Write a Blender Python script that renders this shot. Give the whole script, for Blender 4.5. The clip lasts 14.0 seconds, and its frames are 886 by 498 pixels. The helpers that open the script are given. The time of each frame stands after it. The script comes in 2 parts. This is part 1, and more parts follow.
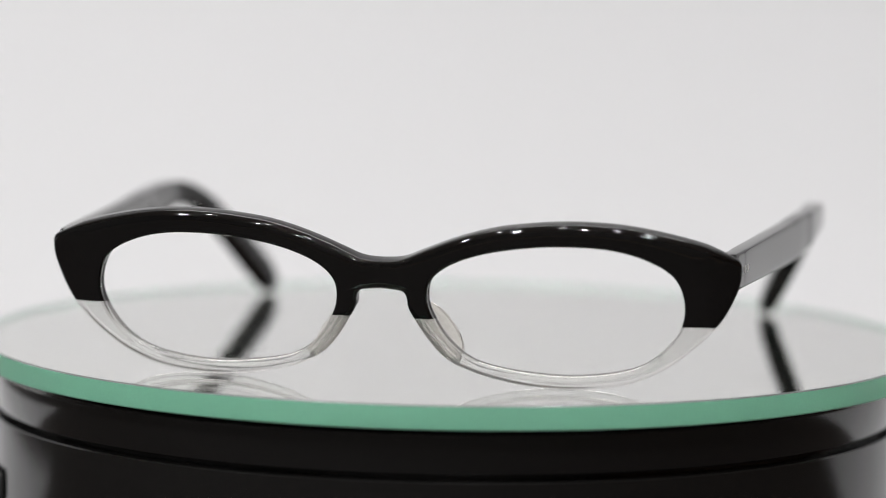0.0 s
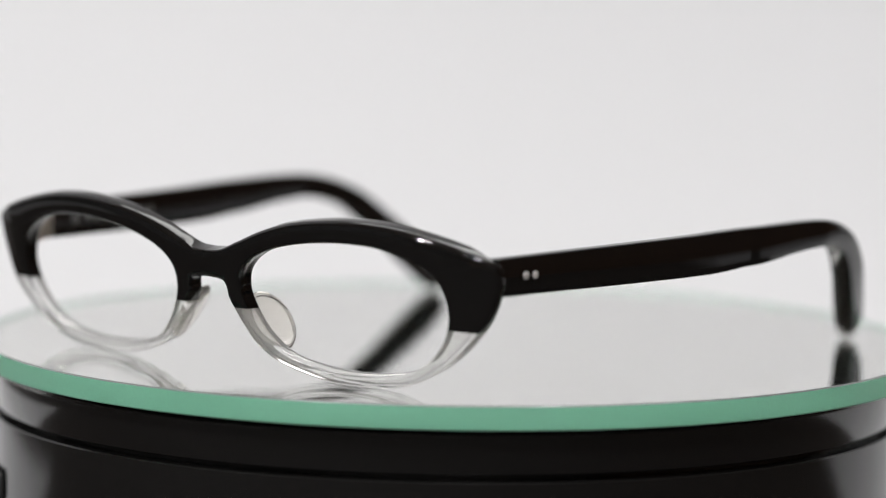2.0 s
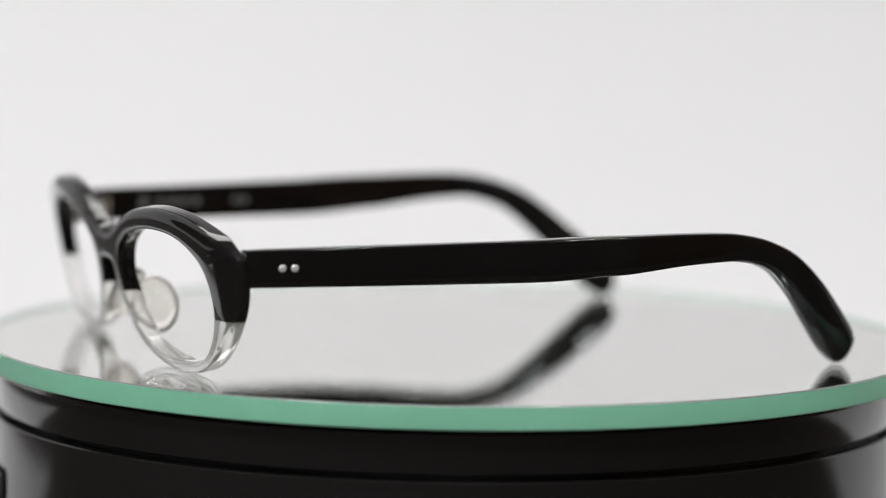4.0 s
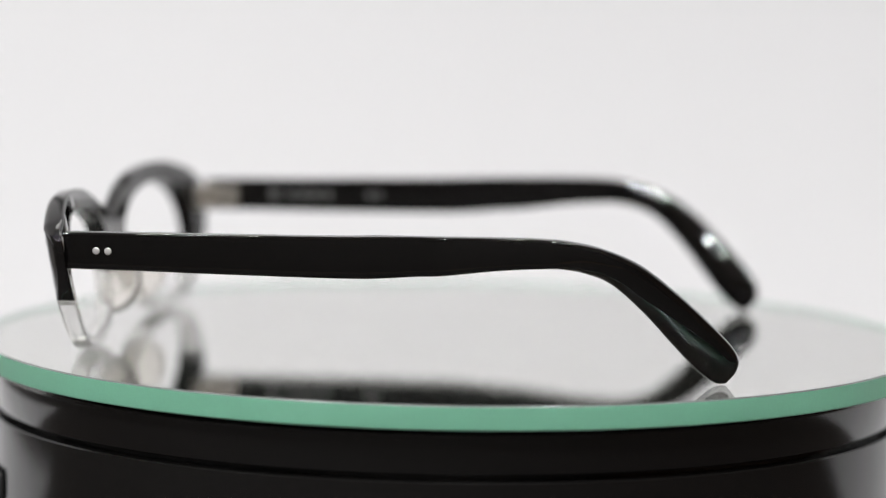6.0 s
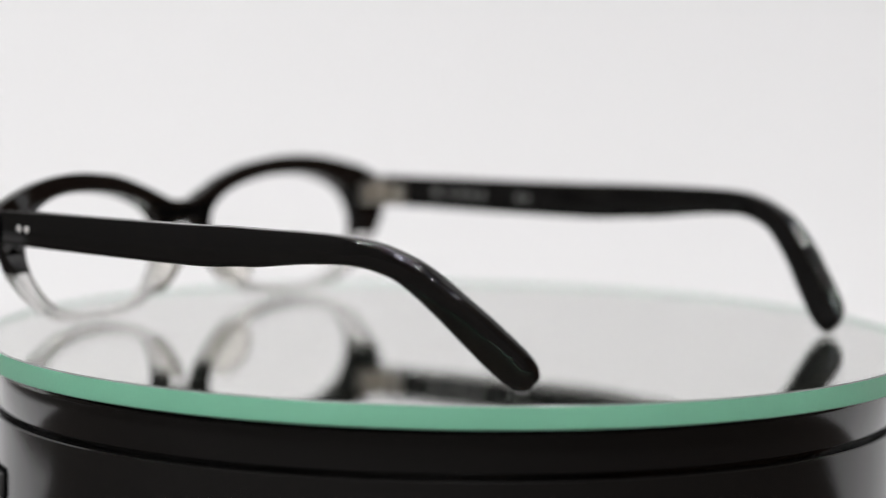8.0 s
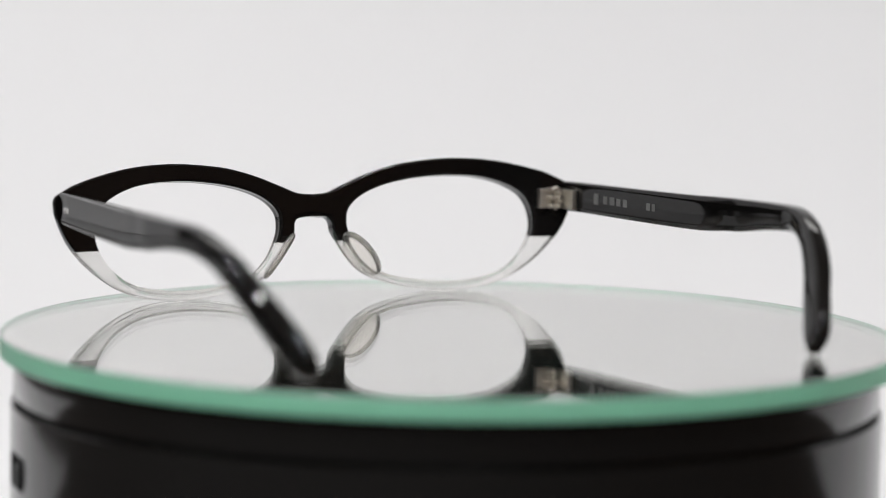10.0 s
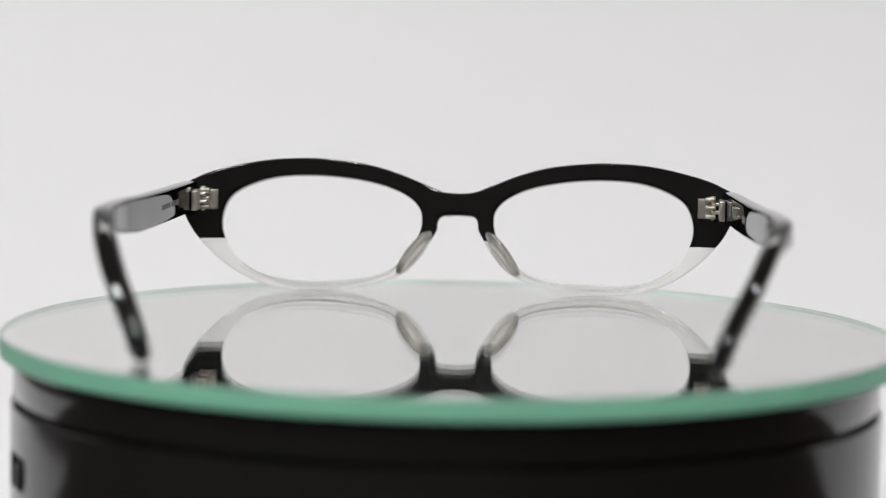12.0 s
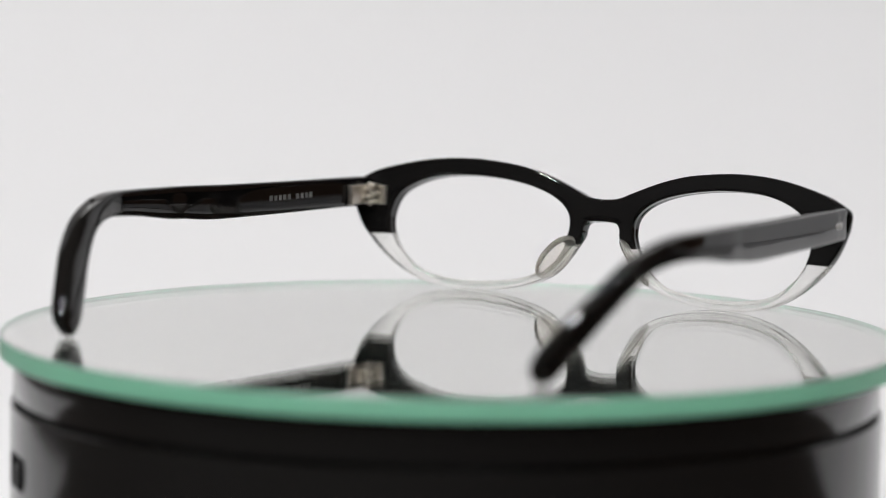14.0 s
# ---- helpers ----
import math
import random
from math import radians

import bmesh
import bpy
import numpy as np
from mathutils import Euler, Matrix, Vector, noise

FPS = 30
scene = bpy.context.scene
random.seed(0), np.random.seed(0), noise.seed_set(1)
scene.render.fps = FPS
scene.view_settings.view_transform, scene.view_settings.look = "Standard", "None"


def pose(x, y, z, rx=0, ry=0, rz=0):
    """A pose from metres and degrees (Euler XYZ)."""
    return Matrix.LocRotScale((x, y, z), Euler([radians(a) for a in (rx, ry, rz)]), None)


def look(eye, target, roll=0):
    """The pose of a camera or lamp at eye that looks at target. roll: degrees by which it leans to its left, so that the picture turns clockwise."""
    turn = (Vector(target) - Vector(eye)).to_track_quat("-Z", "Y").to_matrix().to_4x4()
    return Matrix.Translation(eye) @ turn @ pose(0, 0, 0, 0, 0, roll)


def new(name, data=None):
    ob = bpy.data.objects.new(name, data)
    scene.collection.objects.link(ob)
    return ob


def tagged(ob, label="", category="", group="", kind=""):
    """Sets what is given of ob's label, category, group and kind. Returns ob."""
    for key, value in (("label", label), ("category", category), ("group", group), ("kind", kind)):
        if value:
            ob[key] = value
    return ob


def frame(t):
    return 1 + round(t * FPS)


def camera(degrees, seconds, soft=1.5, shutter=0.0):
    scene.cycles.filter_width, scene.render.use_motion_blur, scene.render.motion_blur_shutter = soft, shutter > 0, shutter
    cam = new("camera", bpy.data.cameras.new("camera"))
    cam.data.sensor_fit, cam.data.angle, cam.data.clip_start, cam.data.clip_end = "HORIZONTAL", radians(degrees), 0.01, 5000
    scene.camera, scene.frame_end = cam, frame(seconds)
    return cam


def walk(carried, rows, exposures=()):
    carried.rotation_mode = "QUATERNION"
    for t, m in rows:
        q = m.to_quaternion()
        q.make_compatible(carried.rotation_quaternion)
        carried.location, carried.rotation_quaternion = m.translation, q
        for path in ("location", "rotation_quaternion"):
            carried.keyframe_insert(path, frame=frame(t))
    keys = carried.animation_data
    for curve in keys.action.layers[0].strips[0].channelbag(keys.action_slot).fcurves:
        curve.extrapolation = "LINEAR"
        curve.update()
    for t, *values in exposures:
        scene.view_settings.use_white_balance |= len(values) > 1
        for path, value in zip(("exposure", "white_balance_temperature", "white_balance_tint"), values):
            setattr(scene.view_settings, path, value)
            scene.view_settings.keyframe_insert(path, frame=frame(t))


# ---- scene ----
# Metres. The table top is at 0.75, the mirror disc turns about the z axis.
MM = 0.001
TABLE = 0.75
Z0 = 0.810                       # reference height of the mirror's upper face
SPIN_START, SPIN_RATE = -11.76, -14.222   # degrees, degrees per second
FRONT_X = 2.13                   # the middle of the front, mm off the axis
CENTRE_X = 1.71                  # how far the spectacles sit off the axis, mm

# ---- camera ----
EYE = Vector((0.0, -0.70808, Z0 + 0.09380))
AHEAD = Vector((-0.003245, 0.994560, -0.104118))
ROLL = 0.941


def stand(back):
    """The camera, drawn back along its line of sight by so many metres."""
    eye = EYE - AHEAD * back
    return look(eye, eye + AHEAD, ROLL)


BACK = 0.0287
cam = camera(15.916, 14.0, 0.75)
walk(cam, [(0.0, stand(0)), (7.7, stand(0)), (8.6, stand(BACK * 0.5)), (9.6, stand(BACK)), (10.5, stand(BACK)),
           (10.8, stand(0)), (11.6, stand(0)), (11.85, stand(BACK)), (14.0, stand(BACK))],
     [(0.0, -0.23), (1.5, -0.19), (3.0, -0.14), (5.5, -0.09), (7.5, -0.09), (10.0, -0.17), (12.0, -0.23), (14.0, -0.20)])
focus = new("focus_mark")
cam.data.dof.use_dof = True
cam.data.dof.focus_object = focus
cam.data.dof.aperture_fstop = 7.2

# ---- light ----
world = bpy.data.worlds.new("room_air")
scene.world = world
world.use_nodes = True
world.node_tree.nodes["Background"].inputs[0].default_value = (0.05, 0.05, 0.055, 1)
world.node_tree.nodes["Background"].inputs[1].default_value = 0.3
LAMPS = [(-1.35, -0.95, 23.0), (-0.80, -1.55, 19.5), (-0.20, -1.70, 14.0), (0.40, -1.60, 9.4), (1.00, -1.10, 5.0),
         (-0.70, -0.35, 4.5), (-0.25, -0.55, 4.0), (0.15, -0.75, 4.0), (0.45, -0.25, 3.0)]
CEILING = 2.6


def downlight(x, y, watts):
    lamp = bpy.data.lights.new("downlight_glow", "AREA")
    lamp.shape, lamp.size, lamp.energy = "DISK", 0.085, watts
    lamp.color = (0.982, 0.987, 0.996) if x < 0.2 else (0.945, 0.965, 1.0)
    ob = new("downlight_glow", lamp)
    ob.matrix_world = pose(x, y, CEILING - 0.032)


for row in LAMPS:
    downlight(*row)


# ---- materials ----
def material(name, base, rough=0.5, metal=0.0, ior=1.5, glassy=0.0, grain=0.0, grain_scale=900, shade=0.0, shade_scale=40, bump=0.0, rough_vary=0.0):
    m = bpy.data.materials.new(name)
    m.use_nodes = True
    nt = m.node_tree
    b = nt.nodes["Principled BSDF"]
    b.inputs["Base Color"].default_value = (*base, 1)
    b.inputs["Roughness"].default_value = rough
    b.inputs["Metallic"].default_value = metal
    b.inputs["IOR"].default_value = ior
    b.inputs["Transmission Weight"].default_value = glassy
    if grain or shade or bump or rough_vary:
        co = nt.nodes.new("ShaderNodeTexCoord")
        fine = nt.nodes.new("ShaderNodeTexNoise")
        fine.inputs["Scale"].default_value, fine.inputs["Detail"].default_value = grain_scale, 4
        wide = nt.nodes.new("ShaderNodeTexNoise")
        wide.inputs["Scale"].default_value, wide.inputs["Detail"].default_value = shade_scale, 3
        for n in (fine, wide):
            nt.links.new(co.outputs["Object"], n.inputs["Vector"])
        if grain or shade:
            both = nt.nodes.new("ShaderNodeMath")
            both.operation = "MULTIPLY_ADD"
            a = nt.nodes.new("ShaderNodeMath")
            a.operation = "MULTIPLY_ADD"
            a.inputs[1].default_value, a.inputs[2].default_value = grain, 1 - 0.5 * (grain + shade)
            nt.links.new(fine.outputs["Fac"], a.inputs[0])
            nt.links.new(wide.outputs["Fac"], both.inputs[0])
            both.inputs[1].default_value = shade
            nt.links.new(a.outputs[0], both.inputs[2])
            mix = nt.nodes.new("ShaderNodeMix")
            mix.data_type, mix.blend_type = "RGBA", "MULTIPLY"
            mix.inputs["Factor"].default_value = 1
            mix.inputs[6].default_value = (*base, 1)
            nt.links.new(both.outputs[0], mix.inputs[7])
            nt.links.new(mix.outputs[2], b.inputs["Base Color"])
        if rough_vary:
            rv = nt.nodes.new("ShaderNodeMath")
            rv.operation = "MULTIPLY_ADD"
            rv.inputs[1].default_value, rv.inputs[2].default_value = rough_vary, max(0.0, rough - rough_vary / 2)
            nt.links.new(wide.outputs["Fac"], rv.inputs[0])
            nt.links.new(rv.outputs[0], b.inputs["Roughness"])
        if bump:
            bp = nt.nodes.new("ShaderNodeBump")
            bp.inputs["Strength"].default_value, bp.inputs["Distance"].default_value = bump, 0.0002
            nt.links.new(fine.outputs["Fac"], bp.inputs["Height"])
            nt.links.new(bp.outputs["Normal"], b.inputs["Normal"])
    return m


BLACK = material("black_acetate", (0.0040, 0.0037, 0.0036), 0.03, ior=1.5, grain=0.3, shade=0.6, shade_scale=60, rough_vary=0.02)
CLEAR = material("clear_acetate", (0.995, 0.988, 0.972), 0.0, ior=1.45, glassy=0.84)
PAD = material("pad_acetate", (0.97, 0.94, 0.89), 0.02, ior=1.44, glassy=0.90)
STEEL = material("nickel_silver", (0.72, 0.675, 0.61), 0.33, 1.0, grain=0.2, shade=0.3, shade_scale=300, rough_vary=0.15)
RIVET = material("rivet_silver", (0.85, 0.83, 0.81), 0.35, 0.45, grain=0.1)
PRINT = material("silver_print", (0.16, 0.16, 0.155), 0.4, 0.3, grain=0.4, grain_scale=1500)
GLASS = material("float_glass", (1.0, 1.0, 1.0), 0.0, ior=1.45, glassy=1.0)
EDGE = material("ground_glass_edge", (0.36, 0.91, 0.62), 0.5, glassy=0.66, grain=0.12, grain_scale=1600, shade=0.10, shade_scale=30, bump=0.15)


def dusty(m, dust, colour):
    """A thin uneven film of dust over a clear surface."""
    nt = m.node_tree
    b, out = nt.nodes["Principled BSDF"], nt.nodes["Material Output"]
    film = nt.nodes.new("ShaderNodeBsdfDiffuse")
    film.inputs["Color"].default_value = (*colour, 1)
    co = nt.nodes.new("ShaderNodeTexCoord")
    n = nt.nodes.new("ShaderNodeTexNoise")
    n.inputs["Scale"].default_value, n.inputs["Detail"].default_value = 45, 6
    nt.links.new(co.outputs["Object"], n.inputs["Vector"])
    k = nt.nodes.new("ShaderNodeMath")
    k.operation = "MULTIPLY"
    k.inputs[1].default_value = 2 * dust
    nt.links.new(n.outputs["Fac"], k.inputs[0])
    mix = nt.nodes.new("ShaderNodeMixShader")
    nt.links.new(k.outputs[0], mix.inputs[0])
    nt.links.new(b.outputs[0], mix.inputs[1])
    nt.links.new(film.outputs[0], mix.inputs[2])
    nt.links.new(mix.outputs[0], out.inputs["Surface"])


dusty(GLASS, 0.007, (0.62, 0.74, 0.66))
SILVER = material("mirror_silvering", (0.995, 1.0, 0.975), 0.0, 1.0)
PLASTIC = material("black_gloss_plastic", (0.0065, 0.0062, 0.0060), 0.13, grain=0.3, grain_scale=700, shade=0.3, shade_scale=25, bump=0.03, rough_vary=0.08)
SOCKET = material("socket_plastic", (0.006, 0.006, 0.006), 0.75, ior=1.06, grain=0.2)
GREY = material("grey_plastic", (0.035, 0.035, 0.035), 0.5, grain=0.1)
BEVEL = material("polished_bevel", (0.52, 0.57, 0.54), 0.22, glassy=0.6, grain=0.2, grain_scale=1500)
PAPER = material("white_paper", (0.80, 0.795, 0.80), 0.75, grain=0.03, grain_scale=400, shade=0.03, shade_scale=3, bump=0.05)
PAINT = material("grey_wall_paint", (0.17, 0.17, 0.17), 0.7, grain=0.05, shade=0.08, shade_scale=2, bump=0.1)
DARK = material("dark_wall_paint", (0.20, 0.19, 0.185), 0.7, grain=0.05, shade=0.1, shade_scale=2, bump=0.1)
PANEL = material("brown_wall_panel", (0.20, 0.115, 0.075), 0.5, grain=0.2, grain_scale=80, shade=0.2, shade_scale=4)
WHITE = material("ceiling_paint", (0.75, 0.75, 0.74), 0.8, grain=0.03, shade=0.04, shade_scale=2)
# Glow of an unseen panel, added only for the reflected strip.
GLOW = material("reflection_glow", (0.8, 0.8, 0.8), 0.5)
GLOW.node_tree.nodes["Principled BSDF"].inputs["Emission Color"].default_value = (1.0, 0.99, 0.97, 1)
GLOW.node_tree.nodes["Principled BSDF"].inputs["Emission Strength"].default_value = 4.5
WOOD = material("floor_wood", (0.30, 0.22, 0.15), 0.45, grain=0.3, grain_scale=60, shade=0.3, shade_scale=6)
TABLE_MAT = material("table_laminate", (0.060, 0.050, 0.045), 0.5, grain=0.05, shade=0.05)


# ---- mesh helpers ----
def part(name, bm, mat, parent=None, label="", smooth=True, recalc=True):
    me = bpy.data.meshes.new(name)
    if recalc:
        bmesh.ops.recalc_face_normals(bm, faces=bm.faces)
    bm.to_mesh(me)
    bm.free()
    for m in (mat if isinstance(mat, (list, tuple)) else (mat,)):
        me.materials.append(m)
    if smooth:
        me.shade_smooth()
    ob = new(name, me)
    ob.parent = parent
    return tagged(ob, label)


def box(bm, x0, y0, z0, x1, y1, z1, bevel=0.0, turn=None):
    r = bmesh.ops.create_cube(bm, size=1)
    m = Matrix.Translation(((x0 + x1) / 2, (y0 + y1) / 2, (z0 + z1) / 2)) @ Matrix.Diagonal((x1 - x0, y1 - y0, z1 - z0, 1))
    bmesh.ops.transform(bm, matrix=(turn or Matrix()) @ m, verts=r["verts"])
    if bevel:
        edges = list({e for v in r["verts"] for e in v.link_edges})
        bmesh.ops.bevel(bm, geom=edges, offset=bevel, segments=2, affect="EDGES", profile=0.6)
    return bm


def lathe(bm, profile, n=192, slots=None, close=True):
    """Turns (radius, height) pairs about z; slots gives the material of each band."""
    rings = []
    for r, z in profile:
        if r < 1e-9:
            rings.append([bm.verts.new((0, 0, z))])
        else:
            rings.append([bm.verts.new((r * math.cos(2 * math.pi * i / n), r * math.sin(2 * math.pi * i / n), z)) for i in range(n)])
    for k, (a, b) in enumerate(zip(rings, rings[1:])):
        for i in range(n):
            j = (i + 1) % n
            if len(a) == 1:
                f = bm.faces.new((a[0], b[i], b[j]))
            elif len(b) == 1:
                f = bm.faces.new((a[i], b[0], a[j]))
            else:
                f = bm.faces.new((a[i], b[i], b[j], a[j]))
            if slots:
                f.material_index = slots[k]
    return bm


def spline(points, per, closed=False):
    """A Catmull-Rom curve through a few control points of any dimension."""
    p = np.array(points, float)
    n = len(p)
    out = []
    for i in range(n if closed else n - 1):
        a, b, c, d = (p[(i + k) % n] if closed else p[min(max(i + k, 0), n - 1)] for k in (-1, 0, 1, 2))
        for s in np.linspace(0, 1, per, endpoint=False):
            out.append(0.5 * (2 * b + (c - a) * s + (2 * a - 5 * b + 4 * c - d) * s * s + (3 * b - a - 3 * c + d) * s ** 3))
    if not closed:
        out.append(p[-1])
    return np.array(out)


def sheen_by_angle(ob, degrees=35):
    """Smooth shading broken at sharp edges."""
    me = ob.data
    bm = bmesh.new()
    bm.from_mesh(me)
    for e in bm.edges:
        e.smooth = not (len(e.link_faces) == 2 and e.calc_face_angle(0) > radians(degrees))
    bm.to_mesh(me)
    bm.free()
    return ob


# ---- the room ----
def wall_piece(name, x0, y0, z0, x1, y1, z1, mat, label):
    ob = part(name, box(bmesh.new(), x0, y0, z0, x1, y1, z1), mat, smooth=False)
    return tagged(ob, label, name.split("_")[0], kind="structure")


wall_piece("floor", -2.6, -3.1, -0.1, 2.6, 2.1, 0.0, WOOD, "pale brown wooden floor of a shop room")
wall_piece("ceiling", -2.6, -3.1, CEILING, 2.6, 2.1, CEILING + 0.1, WHITE, "white painted ceiling with round downlights")
wall_piece("wall_north", -2.6, 2.1, 0, 2.6, 2.2, CEILING, PAINT, "plain grey painted wall behind the table")
wall_piece("wall_south", -2.6, -3.2, 0, 2.6, -3.1, CEILING, DARK, "plain dark painted wall facing the table")
wall_piece("wall_west", -2.7, -3.1, 0, -2.6, 2.1, CEILING, PAINT, "plain grey painted side wall")
wall_piece("wall_east", 2.6, -3.1, 0, 2.7, 2.1, CEILING, PANEL, "brown wood panelled side wall")


def lamp_housing(x, y):
    bm = lathe(bmesh.new(), [(0.050, 0.0), (0.050, -0.028), (0.053, -0.030), (0.066, -0.030), (0.070, -0.026), (0.070, 0.0)], 48)
    ob = sheen_by_angle(part("downlight", bm, WHITE))
    ob.location = (x, y, CEILING)
    return tagged(ob, "white round downlight ring in the ceiling", "ceiling lamp", "ceiling downlights")


for x, y, _ in LAMPS:
    lamp_housing(x, y)


def reflection_panel(x0, y0, x1, y1):
    """Unseen glowing panel added on the ceiling to reflect as the brow's pale strip."""
    root = tagged(new("reflection_panel"), "unseen glowing ceiling panel, added for the strip reflected in the brow", "ceiling lamp")
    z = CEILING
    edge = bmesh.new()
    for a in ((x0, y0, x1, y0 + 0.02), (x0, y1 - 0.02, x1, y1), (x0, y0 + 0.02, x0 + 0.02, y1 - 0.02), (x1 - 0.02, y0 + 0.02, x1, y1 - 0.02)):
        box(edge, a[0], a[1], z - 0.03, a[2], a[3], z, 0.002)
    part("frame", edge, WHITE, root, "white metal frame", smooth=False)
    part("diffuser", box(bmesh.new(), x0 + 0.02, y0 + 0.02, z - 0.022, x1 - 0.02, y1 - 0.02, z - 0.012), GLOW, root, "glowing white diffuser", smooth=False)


reflection_panel(-0.75, 1.12, 0.75, 1.92)


def table():
    root = tagged(new("table"), "dark brown laminate display table under white paper", "table")
    part("tabletop", box(bmesh.new(), -0.75, -0.34, TABLE - 0.03, 0.75, 0.98, TABLE - 0.001, 0.003), TABLE_MAT, root)
    for sx in (-1, 1):
        for y in (-0.29, 0.93):
            part("leg", box(bmesh.new(), sx * 0.70 - 0.02, y - 0.02, 0, sx * 0.70 + 0.02, y + 0.02, TABLE - 0.03, 0.003), STEEL, root)
    return root


table()


def backdrop():
    """One sheet of white paper lying on the table and curving up behind."""
    bm = bmesh.new()
    flat, rise, top, front = 0.27, 0.78, 1.20, 0.025
    line = [(front + (flat - front) * k / 8, 0.0) for k in range(9)]
    line += [(flat + rise * math.sin(a), rise * (1 - math.cos(a))) for a in np.linspace(0, math.pi / 2, 40)[1:]]
    line += [(flat + rise, rise + (top - rise) * k / 4) for k in range(1, 5)]
    low = [(y + 0.0004 * min(max((y - flat) / rise, 0), 1), z - 0.0004 * (1 - min(max((y - flat) / rise, 0), 1))) for y, z in line]
    loop = line + low[::-1]
    rows = [[bm.verts.new((x, y, TABLE + z)) for y, z in loop] for x in np.linspace(-0.28, 0.52, 9)]
    for a, b in zip(rows, rows[1:]):
        for i in range(len(loop)):
            j = (i + 1) % len(loop)
            bm.faces.new((a[i], a[j], b[j], b[i]))
    ob = sheen_by_angle(part("backdrop", bm, PAPER))
    return tagged(ob, "seamless white paper sweep curving up behind the turntable", "backdrop", kind="structure")


backdrop()


def reflector_sheet(x0, x1):
    """Unseen white sheet added on the table beside the sweep, reflected in the temples."""
    bm = bmesh.new()
    xs, ys = np.linspace(x0, x1, 7), np.linspace(-0.02, 0.92, 12)
    grid = [[bm.verts.new((x, y, TABLE + 0.0004 + 0.0008 * (1 + math.sin(9 * x + 5 * y)))) for y in ys] for x in xs]
    for a, b in zip(grid, grid[1:]):
        for i in range(len(ys) - 1):
            bm.faces.new((a[i], b[i], b[i + 1], a[i + 1]))
    bmesh.ops.solidify(bm, geom=bm.faces[:], thickness=-0.0003)
    return tagged(part("reflector_sheet", bm, PAPER), "unseen white sheet added on the table for pale reflections in the temples", "paper", "loose paper sheets")


reflector_sheet(-0.74, -0.42)
reflector_sheet(0.54, 0.745)


def reflector_board(x0, y0, x1, y1):
    """Unseen white reflector added beside the sweep, upright, turned inwards, to brighten reflections."""
    run = math.hypot(x1 - x0, y1 - y0)
    turn = Matrix.Translation((x0, y0, TABLE + 0.0025)) @ Matrix.Rotation(math.atan2(y1 - y0, x1 - x0), 4, "Z")
    bm = box(bmesh.new(), 0, 0, 0, run, 0.005, 1.1, 0.0008, turn)
    return tagged(part("reflector_board", bm, PAPER, smooth=False), "unseen white board added beside the paper sweep to brighten reflections", "board", "side boards")


reflector_board(-0.735, 0.38, -0.30, 0.88)
reflector_board(0.535, 0.88, 0.735, 0.45)


# ---- turntable base ----
def turntable_base():
    root = tagged(new("turntable_base"), "black glossy plastic motor turntable base on white paper", "turntable")
    h = TABLE
    R = 100.9 * MM
    zt = Z0 - 4.75 * MM
    seam = Z0 - 14.6 * MM
    ring = [(0, zt), (R - 0.0030, zt), (R - 0.0010, zt - 0.0005), (R, zt - 0.0016), (R, seam + 0.0012), (R - 0.0004, seam + 0.0006), (R - 0.0030, seam + 0.0005), (R - 0.0030, seam + 0.0001), (0, seam + 0.0001)]
    sheen_by_angle(part("top_ring", lathe(bmesh.new(), ring), PLASTIC, root))
    body = [(0, seam), (R - 0.0032, seam), (R - 0.0032, seam - 0.0006), (R + 0.0003, seam - 0.0007), (R + 0.0006, seam - 0.0010), (R + 0.0006, h + 0.004), (R - 0.002, h + 0.0015), (R - 0.002, h), (0, h)]
    sheen_by_angle(part("body", lathe(bmesh.new(), body), PLASTIC, root))
    turn = Matrix.Rotation(radians(198), 4, "Z")
    frame_bm = box(bmesh.new(), R - 0.002, -0.0062, Z0 - 0.0330, R + 0.0008, 0.0062, Z0 - 0.0255, 0.0002, turn)
    sw = sheen_by_angle(part("power_switch", frame_bm, SOCKET, root, "black power switch housing"))
    part("rocker", box(bmesh.new(), R + 0.0002, 0.0015, Z0 - 0.0320, R + 0.0016, 0.0050, Z0 - 0.0268, 0.0005, turn), GREY, sw, "grey rocker")
    root.location.x = -1.0 * MM
    return root


turntable_base()

# ---- mirror disc ----
DISC_TOP, DISC_LOW, DISC_R = 0.4 * MM, -4.56 * MM, 104.97 * MM


def mirror_disc():
    root = tagged(new("mirror_disc"), "round mirror plate with a green ground glass edge", "mirror")
    part("glass_face", lathe(bmesh.new(), [(0, DISC_TOP), (DISC_R - 0.0003, DISC_TOP)], 256), GLASS, root, "clear glass face", recalc=False)
    part("bevel", lathe(bmesh.new(), [(DISC_R - 0.0003, DISC_TOP), (DISC_R, DISC_TOP - 0.0003)], 256), BEVEL, root, "grey polished bevel", recalc=False)
    edge = [(DISC_R, DISC_TOP - 0.0003), (DISC_R, DISC_LOW + 0.0003), (DISC_R - 0.0003, DISC_LOW)]
    sheen_by_angle(part("ground_edge", lathe(bmesh.new(), edge, 256), EDGE, root, "green ground glass edge"), 20)
    part("silvering", lathe(bmesh.new(), [(0, DISC_LOW), (DISC_R - 0.0003, DISC_LOW)], 256), SILVER, root, "silvered back")
    return root


disc = mirror_disc()

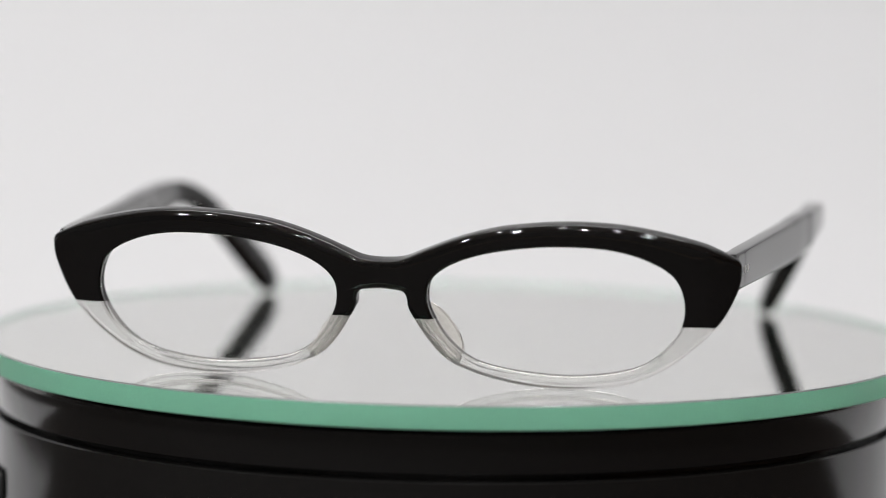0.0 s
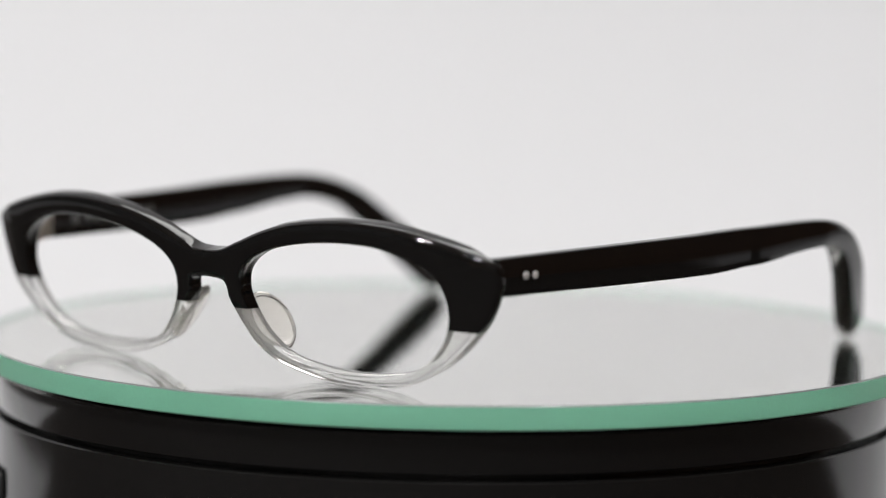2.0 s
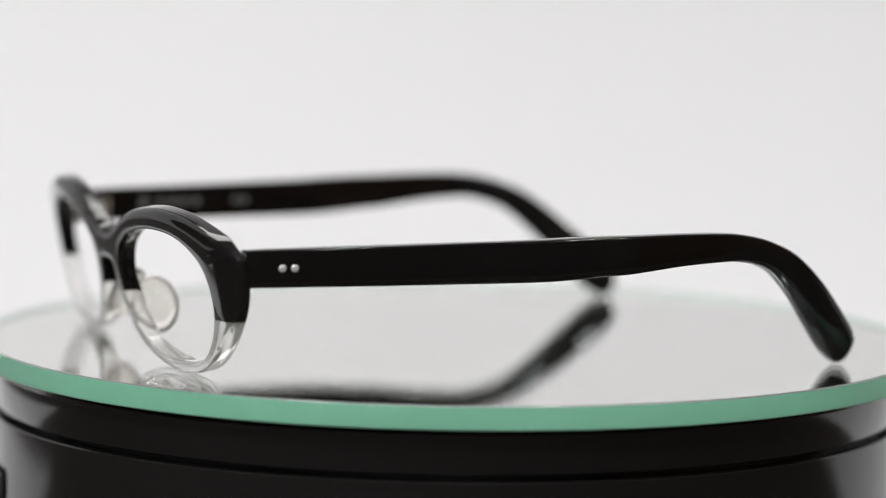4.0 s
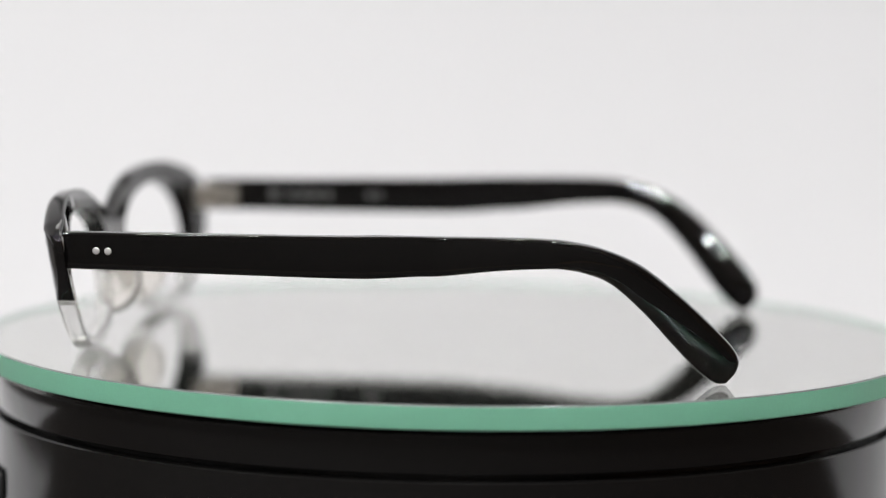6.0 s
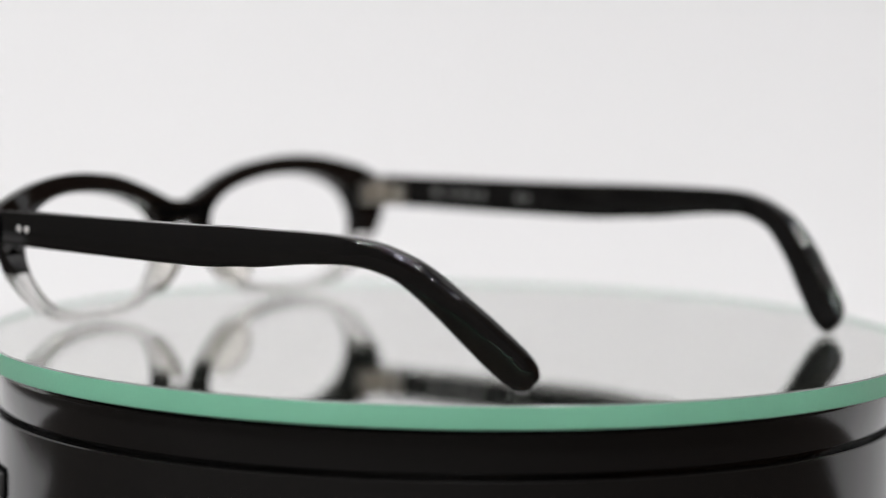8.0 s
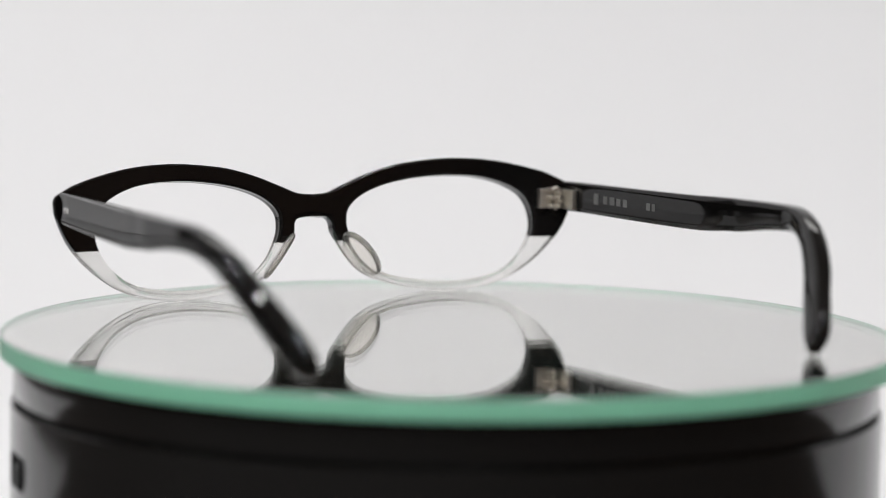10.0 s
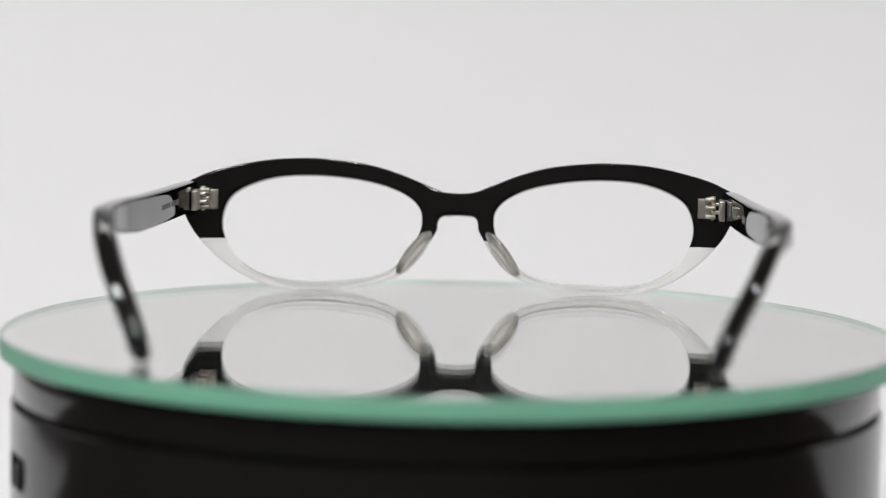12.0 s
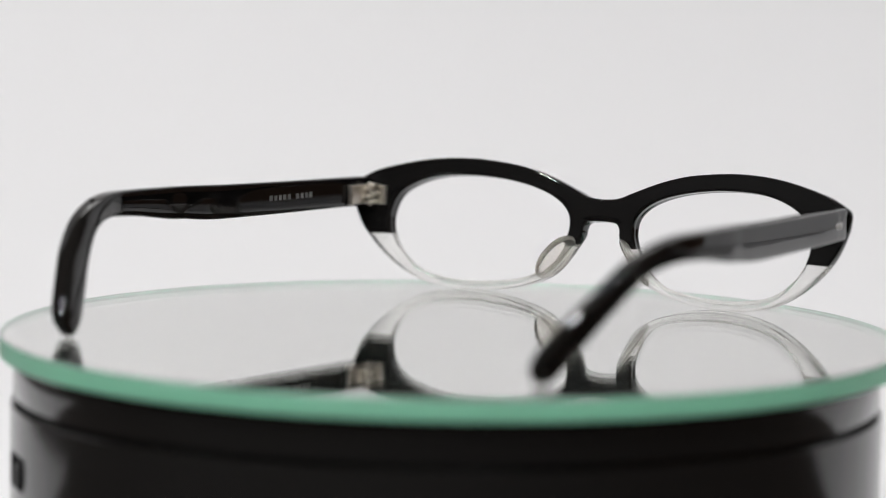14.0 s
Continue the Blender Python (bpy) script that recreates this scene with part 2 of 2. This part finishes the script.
# ---- spectacles ----
# Half outlines of the front, in mm from the middle of the bridge and up from the mirror.
OUTER = [(0, 25.5), (4.2, 25.9), (8.7, 27.7), (14.5, 30.0), (20.3, 31.8), (26.2, 33.0), (36, 33.95), (44, 33.9), (50.5, 33.3), (57, 32.1), (64, 30.3),
         (69.3, 28.3), (71.1, 27.2), (71.5, 25.4), (71.1, 22.5), (69.2, 17.9), (66.8, 14.2), (63, 10.1), (59.0, 6.8), (54, 3.8), (48, 1.6), (40, 0.55),
         (32, 0.6), (26, 1.4), (20, 2.8), (15.2, 4.6), (12.0, 6.7), (9.3, 9.8), (6.9, 13.5), (5.4, 16.2), (5.25, 17.7), (4.7, 19.1), (3.2, 19.85), (0, 19.95)]
LENS = [(9.3, 18.1), (10.1, 21.8), (13.8, 25.0), (20.3, 27.5), (29, 29.1), (38, 29.65), (46.5, 29.15), (53.5, 27.2), (58.5, 24.0), (60.5, 19.0),
        (59.8, 13.9), (56, 8.4), (50, 4.7), (40, 2.95), (30, 3.15), (19.5, 5.0), (13.8, 9.0), (10.4, 14.2)]
MID = np.array((34.5, 17.0))
SPLIT = 13.85                    # height at which black meets clear


def end_bend(x):
    """The end pieces are cut back towards the temples."""
    return 0.28 * max(abs(x) - 65.5, 0)


def face_y(x, z):
    """Depth of the front's outer face: a shallow wrap, bent back at the ends, leaning forward at the top."""
    return -80.4 + 0.0013 * x * x + (max(abs(x) - 60, 0) / 12) ** 2 * 0.6 + end_bend(x) - (z - 14) * 0.20


def on_front(x, y, z):
    """The front sits slightly askew on its temples, and its walls stand square to its leaning face."""
    z += 0.18 * (y - face_y(x, z) - 2.0)
    return Vector((0.998 * x + FRONT_X, y - 0.001 * x + 0.7, max(z + 0.1 - 0.0016 * x, 0.42)))


def depth_at(x, z):
    """Thickness of the front: thicker in the brow, thinner where the temples meet it."""
    a = min(max((abs(x) - 63) / 7, 0), 1)
    b = min(max((z - 16) / 5, 0), 1)
    brow = min(max((z - 18) / 8, 0), 1)
    return 3.8 - end_bend(x) + 0.8 * brow - (0.1 + 0.8 * brow) * a * a * (3 - 2 * a) * b


def front_bmesh():
    """The whole front as one solid: a rounded bar swept round each lens opening, the halves joined at the bridge."""
    outer = spline(OUTER, 9)
    edge = outer.copy()
    seam = np.c_[np.zeros(6), np.linspace(outer[-1, 1], outer[0, 1], 8)[1:-1]]
    outer = np.r_[outer, seam]
    lens = spline(LENS, 40, True)
    ang = np.unwrap(np.arctan2(outer[:, 1] - MID[1], outer[:, 0] - MID[0]))
    ang = np.minimum.accumulate(ang)
    n = len(ang)
    turn = np.r_[ang[-6:] + 2 * math.pi, ang, ang[:6] - 2 * math.pi]
    ang = np.convolve(turn, np.ones(13) / 13, "valid")[:n]
    la = np.unwrap(np.arctan2(lens[:, 1] - MID[1], lens[:, 0] - MID[0]))
    if la[-1] > la[0]:
        lens, la = lens[::-1], la[::-1]
    la3 = np.r_[la + 4 * math.pi, la + 2 * math.pi, la, la - 2 * math.pi, la - 4 * math.pi][::-1]
    lx, lz = (np.tile(lens[:, c], 5)[::-1] for c in (0, 1))
    inner = np.c_[np.interp(ang, la3, lx), np.interp(ang, la3, lz)]

    def gap(p, line):
        a, b = line[:-1], line[1:]
        ab = b - a
        t = np.clip(((p - a) * ab).sum(1) / np.maximum((ab * ab).sum(1), 1e-12), 0, 1)
        return np.sqrt((((a + ab * t[:, None]) - p) ** 2).sum(1)).min()

    lens_line = np.r_[lens, lens[:1]]
    bm = bmesh.new()
    rows = []
    for o, i in zip(outer, inner):
        w = np.linalg.norm(o - i)
        s = min(1.0, w / 3.2)
        u = (o - i) / w
        across = [0, 0.10 * s, 0.3 * s, 0.6 * s, 0.95 * s, w * 0.3, w * 0.42, min(w * 0.58, w - 2.1 * s), w - 1.7 * s, w - 1.25 * s, w - 0.95 * s, w - 0.7 * s, w - 0.48 * s, w - 0.3 * s, w - 0.16 * s, w - 0.05 * s, w]
        ring, under = [], []
        for a in across:
            p = i + u * a
            x = 0.0 if o[0] == 0 and a == w else max(p[0], 0.0)
            go, gi = gap(p, edge), gap(p, lens_line)
            eo, ei = max(1 - go / (1.05 * s), 0), max(1 - gi / (0.95 * s), 0)
            y = face_y(p[0], p[1])
            brow = min(max((p[1] - 19) / 5, 0), 1) * min(max((o[0] - 2) / 8, 0), 1) * min(max((70 - o[0]) / 6, 0), 1)
            fore = 0.75 * (1 - math.sqrt(max(1 - eo ** 2.4, 0))) * (1 - 0.6 * brow) + brow * 1.5 * (1 - math.sqrt(max(1 - max(1 - go / 2.2, 0) ** 2.2, 0))) + 0.6 * (1 - math.sqrt(max(1 - ei ** 2.4, 0)))
            eb, ej = max(1 - go / (0.7 * s), 0), max(1 - gi / (0.8 * s), 0)
            aft = 0.5 * (1 - math.sqrt(max(1 - eb ** 2.4, 0))) + 0.6 * (1 - math.sqrt(max(1 - ej ** 2.4, 0)))
            ring.append(bm.verts.new((x, y + fore, p[1])))
            under.append(bm.verts.new((x, y + depth_at(p[0], p[1]) - aft, p[1])))
        groove = []              # the slot for a lens round the opening
        for a, d in ((0, 0.64), (0.2 * s, 0.5), (0, 0.36)):
            p = i + u * a
            groove.append(bm.verts.new((max(p[0], 0.0), face_y(p[0], p[1]) + depth_at(p[0], p[1]) * d, p[1])))
        rows.append(ring + under[::-1] + groove)
    n, half = len(rows[0]), len(across)
    for a, b in zip(rows, rows[1:] + rows[:1]):
        for j in range(n):
            q = (j + 1) % n
            if j == half - 1 and all(v.co.x == 0 for v in (a[j], b[j])):
                continue
            bm.faces.new((a[j], a[q], b[q], b[j]))
    geo = bmesh.ops.duplicate(bm, geom=bm.verts[:] + bm.edges[:] + bm.faces[:])
    for v in [g for g in geo["geom"] if isinstance(g, bmesh.types.BMVert)]:
        v.co.x = -v.co.x
    bmesh.ops.remove_doubles(bm, verts=bm.verts, dist=0.004)
    for v in bm.verts:
        v.co = on_front(*v.co)
    bmesh.ops.transform(bm, matrix=Matrix.Diagonal((MM, MM, MM, 1)), verts=bm.verts)
    bmesh.ops.recalc_face_normals(bm, faces=bm.faces)
    return bm


def sliced(bm, upper, side=0):
    """Keeps what lies above or below the colour seam, and on one side of the bridge if asked."""
    def cut(co, no):
        bmesh.ops.bisect_plane(bm, geom=bm.verts[:] + bm.edges[:] + bm.faces[:], plane_co=co, plane_no=no, clear_outer=True, dist=1e-7)
        bmesh.ops.holes_fill(bm, edges=[e for e in bm.edges if e.is_boundary], sides=0)
    cut((0, -0.075, (SPLIT + (0.13 if upper else 0.10)) * MM), (-0.0016, 0, -1) if upper else (0.0016, 0, 1))
    if side:
        cut((FRONT_X * MM, 0, 0), (-side, 0, 0))
    return bm


# Stations of a temple: top (y, z), bottom (y, z), middle x, thickness.
TEMPLE = [(-71.6, 28.4, -71.0, 20.85, 68.9, 3.3), (-69.5, 28.5, -69.3, 20.9, 69.1, 3.5), (-65.2, 28.6, -65.2, 20.9, 69.5, 3.6), (-60.5, 28.7, -60.5, 20.95, 69.9, 3.8), (-38, 29.1, -38, 20.95, 71.8, 3.9), (-15, 29.6, -15, 21.1, 73.9, 4.0),
          (-6, 29.95, -6, 21.4, 74.7, 4.1), (2, 30.2, 2, 22.1, 75.4, 4.1), (8, 30.3, 8, 22.5, 76.0, 4.2), (19, 30.5, 19, 23.9, 76.5, 4.2), (27.7, 30.45, 28.1, 24.55, 76.7, 4.3),
          (33.2, 29.95, 31.9, 24.4, 76.3, 4.3), (39.4, 28.5, 36.1, 23.5, 75.5, 4.3), (46.6, 25.3, 40.9, 21.3, 74.0, 4.5), (54.0, 19.4, 47.0, 15.7, 71.2, 4.6),
          (60.3, 13.3, 53.2, 8.5, 67.5, 4.6), (64.5, 8.7, 57.5, 3.7, 64.9, 4.5), (65.9, 6.3, 60.0, 1.6, 63.9, 4.3), (66.1, 4.6, 61.8, 0.65, 63.2, 3.8), (65.6, 3.0, 63.4, 0.6, 62.9, 2.4)]


def temple_bmesh(side):
    bm = bmesh.new()
    rows = spline(TEMPLE, 8)
    rings = []
    for ty, tz, by, bz, x, w in rows:
        if side < 0:             # this arm reaches a little further back and closes in at the tip
            far = min(max((by + 65) / 95, 0), 1) * 0.7 + 1.4 * min(max((-55 - by) / 16, 0), 1)
            ty, by, x = ty + far, by + far, x + 0.15 * min(max((by + 10) / 40, 0), 1) - 1.2 * min(max((by - 30) / 30, 0), 1)
        else:
            far = min(max((by - 10) / 25, 0), 1)
            ty, by, x = ty + 0.5 * far, by + 0.5 * far, x - 0.6 * far
        bow = min(max((by - 28) / 12, 0), 1) * (1 - 0.6 * min(max((by - 52) / 10, 0), 1))
        x, w = (x - 0.55 * bow, w + 1.1 * bow) if side > 0 else (x - 1.2 * bow, w + 0.2 * bow)
        cy, cz = (ty + by) / 2, (tz + bz) / 2
        hy, hz = (ty - by) / 2, (tz - bz) / 2
        h = math.hypot(hy, hz)
        ring = []
        for k in range(40):
            a = 2 * math.pi * k / 40
            c, s = math.cos(a), math.sin(a)
            e = 0.25 + 0.36 * min(max((cy - 28) / 15, 0), 1)
            px = math.copysign(abs(c) ** e, c) * w / 2
            pv = math.copysign(abs(s) ** e, s)
            # the outer face is gently domed
            px *= 1 - 0.05 * pv * pv
            ring.append(bm.verts.new((side * (x + px) , cy + hy * pv, cz + hz * pv)))
        rings.append(ring)
    for a, b in zip(rings, rings[1:]):
        for i in range(40):
            j = (i + 1) % 40
            bm.faces.new((a[i], a[j], b[j], b[i]))
    bm.faces.new(rings[0])
    bm.faces.new(rings[-1])
    bmesh.ops.transform(bm, matrix=Matrix.Diagonal((MM, MM, MM, 1)) @ Matrix.Translation((CENTRE_X, 0, 0)), verts=bm.verts)
    return bm


def temple_x(y):
    """Middle x of the straight stretch of a temple."""
    return 69.5 + (y + 65.2) * 0.0885


def mm_box(bm, side, x0, y0, z0, x1, y1, z1, bevel=0.15, yaw=0.0, about=(0, 0)):
    turn = Matrix.Diagonal((MM, MM, MM, 1)) @ Matrix.Translation((CENTRE_X, 0, 0)) @ Matrix.Diagonal((side, 1, 1, 1))
    turn = turn @ Matrix.Translation((*about, 0)) @ Matrix.Rotation(radians(yaw), 4, "Z") @ Matrix.Translation((-about[0], -about[1], 0))
    return box(bm, x0, y0, z0, x1, y1, z1, bevel * MM, turn)


def disc_stud(side, x, y, z, r, h):
    bm = bmesh.new()
    lathe(bm, [(0, h), (r * 0.7, h), (r, h * 0.4), (r, -0.3), (0, -0.3)], 24)
    m = Matrix.Diagonal((MM, MM, MM, 1)) @ Matrix.Translation((CENTRE_X, 0, 0)) @ Matrix.Diagonal((side, 1, 1, 1)) @ Matrix.Translation((x, y, z)) @ Matrix.Rotation(radians(-5.06), 4, "Z") @ Matrix.Rotation(radians(90), 4, "Y")
    bmesh.ops.transform(bm, matrix=m, verts=bm.verts)
    return bm


def nose_pad(side):
    bm = bmesh.new()
    bmesh.ops.create_uvsphere(bm, u_segments=40, v_segments=24, radius=1)
    for v in bm.verts:
        r = min(v.co.y ** 2 + v.co.z ** 2, 1.0)
        v.co.x = math.copysign(math.sqrt(1 - r ** 3), v.co.x)
    long = Vector((7.6, 0.5, -10.2)).normalized()
    back = Vector((0.40, 0.92, 0.0))
    back = (back - long * back.dot(long)).normalized()
    thin = long.cross(back)
    m = Matrix((thin * 0.95, back * 5.0, long * 7.0)).transposed().to_4x4()
    m = Matrix.Diagonal((MM, MM, MM, 1)) @ Matrix.Translation((CENTRE_X, 0, 0)) @ Matrix.Diagonal((side, 1, 1, 1)) @ Matrix.Translation((11.4, -73.0, 10.9)) @ m
    bmesh.ops.transform(bm, matrix=m, verts=bm.verts)
    return bm


def follow_front(bm, side):
    """Moves what is fixed to one end of the front along with its askew placing."""
    bmesh.ops.translate(bm, vec=Vector((0.3 if side > 0 else 0.55, 0.0 if side > 0 else 1.4, 0.0 if side > 0 else 0.2)) * MM, verts=bm.verts)


def spectacles():
    root = tagged(new("eyeglasses"), "black and clear plastic eyeglass frame with open temples on the mirror", "eyeglasses")
    sheen_by_angle(part("brow_front", sliced(front_bmesh(), True), BLACK, root, "glossy black upper front with bridge"), 50)
    for side in (1, -1):
        sheen_by_angle(part("lower_rim", sliced(front_bmesh(), False, side), CLEAR, root, "clear transparent lower rim"), 50)
        part("nose_pad", nose_pad(side), PAD, root, "clear nose pad")
    for side in (1, -1):
        temple = sheen_by_angle(part("temple", temple_bmesh(side), BLACK, root, "glossy black temple arm bent down at the end"), 50)
        for y in (-64.4, -61.9):
            part("rivet", disc_stud(side, temple_x(y) + 1.84, y, 24.85, 0.78, 0.14), RIVET, temple, "round silver rivet")
        # hinge leaf on the temple with two knuckles
        bm = bmesh.new()
        mm_box(bm, side, 66.2, -69.0, 21.6, 67.7, -62.0, 26.6)
        for z in (22.8, 24.9):
            mm_box(bm, side, 64.6, -70.5, z, 67.2, -67.8, z + 0.9, 0.25)
        part("temple_hinge", bm, STEEL, temple, "nickel silver hinge leaf")
        # hinge leaf on the front with three knuckles and a screw
        bm = bmesh.new()
        mm_box(bm, side, 61.6, -73.4, 21.3, 65.6, -71.3, 26.3)
        for z in (21.5, 23.75, 25.85):
            mm_box(bm, side, 63.4, -71.6, z, 66.0, -68.4, z + 0.95, 0.25)
        follow_front(bm, side)
        hinge = part("front_hinge", bm, STEEL, root, "nickel silver hinge leaf")
        bm = lathe(bmesh.new(), [(0, 27.2), (0.6, 27.2), (0.8, 26.9), (0.8, 26.6), (0.45, 26.6), (0.45, 21.0), (0, 21.0)], 20)
        bmesh.ops.transform(bm, matrix=Matrix.Diagonal((MM, MM, MM, 1)) @ Matrix.Translation((CENTRE_X + side * 65.2, -69.6, 0)), verts=bm.verts)
        follow_front(bm, side)
        part("screw", bm, STEEL, hinge, "small hinge screw")
        # stamped marks on the inner face, as plain bars
        marks = [(-47.2, 1.35, 4, 1.8), (-38.4, 1.35, 5, 1.8)] if side == 1 else [(-54.2, 2.8, 1, 3.0), (-49.8, 2.0, 4, 3.0), (-30.4, 1.8, 2, 2.4)]
        for y0, tall, count, pitch in marks:
            bm = bmesh.new()
            for k in range(count):
                y = y0 + k * pitch
                x = temple_x(y) - 2.05
                mm_box(bm, side, x - 0.10, y, 25.2 - tall / 2, x + 0.3, y + pitch * random.uniform(0.5, 0.72), 25.2 + tall * random.uniform(0.42, 0.5), 0.0, -5.06, (x, y))
            part("stamped_mark", bm, PRINT, temple, "row of small silver bars", False)
    return root


glasses = spectacles()


# ---- movement ----
def motions():
    turns = [(k * 0.5, pose(0, 0, Z0, 0, 0, SPIN_START + SPIN_RATE * k * 0.5)) for k in range(29)]
    walk(disc, turns)
    walk(glasses, turns)
    near, far = EYE + AHEAD * 0.640, EYE + AHEAD * 0.765
    walk(focus, [(0.0, Matrix.Translation(near)), (7.7, Matrix.Translation(near)), (8.6, Matrix.Translation(near.lerp(far, 0.5))), (9.6, Matrix.Translation(far)),
                 (10.5, Matrix.Translation(far)), (10.8, Matrix.Translation(near)), (11.6, Matrix.Translation(near)), (11.85, Matrix.Translation(far)), (14.0, Matrix.Translation(far))])


motions()
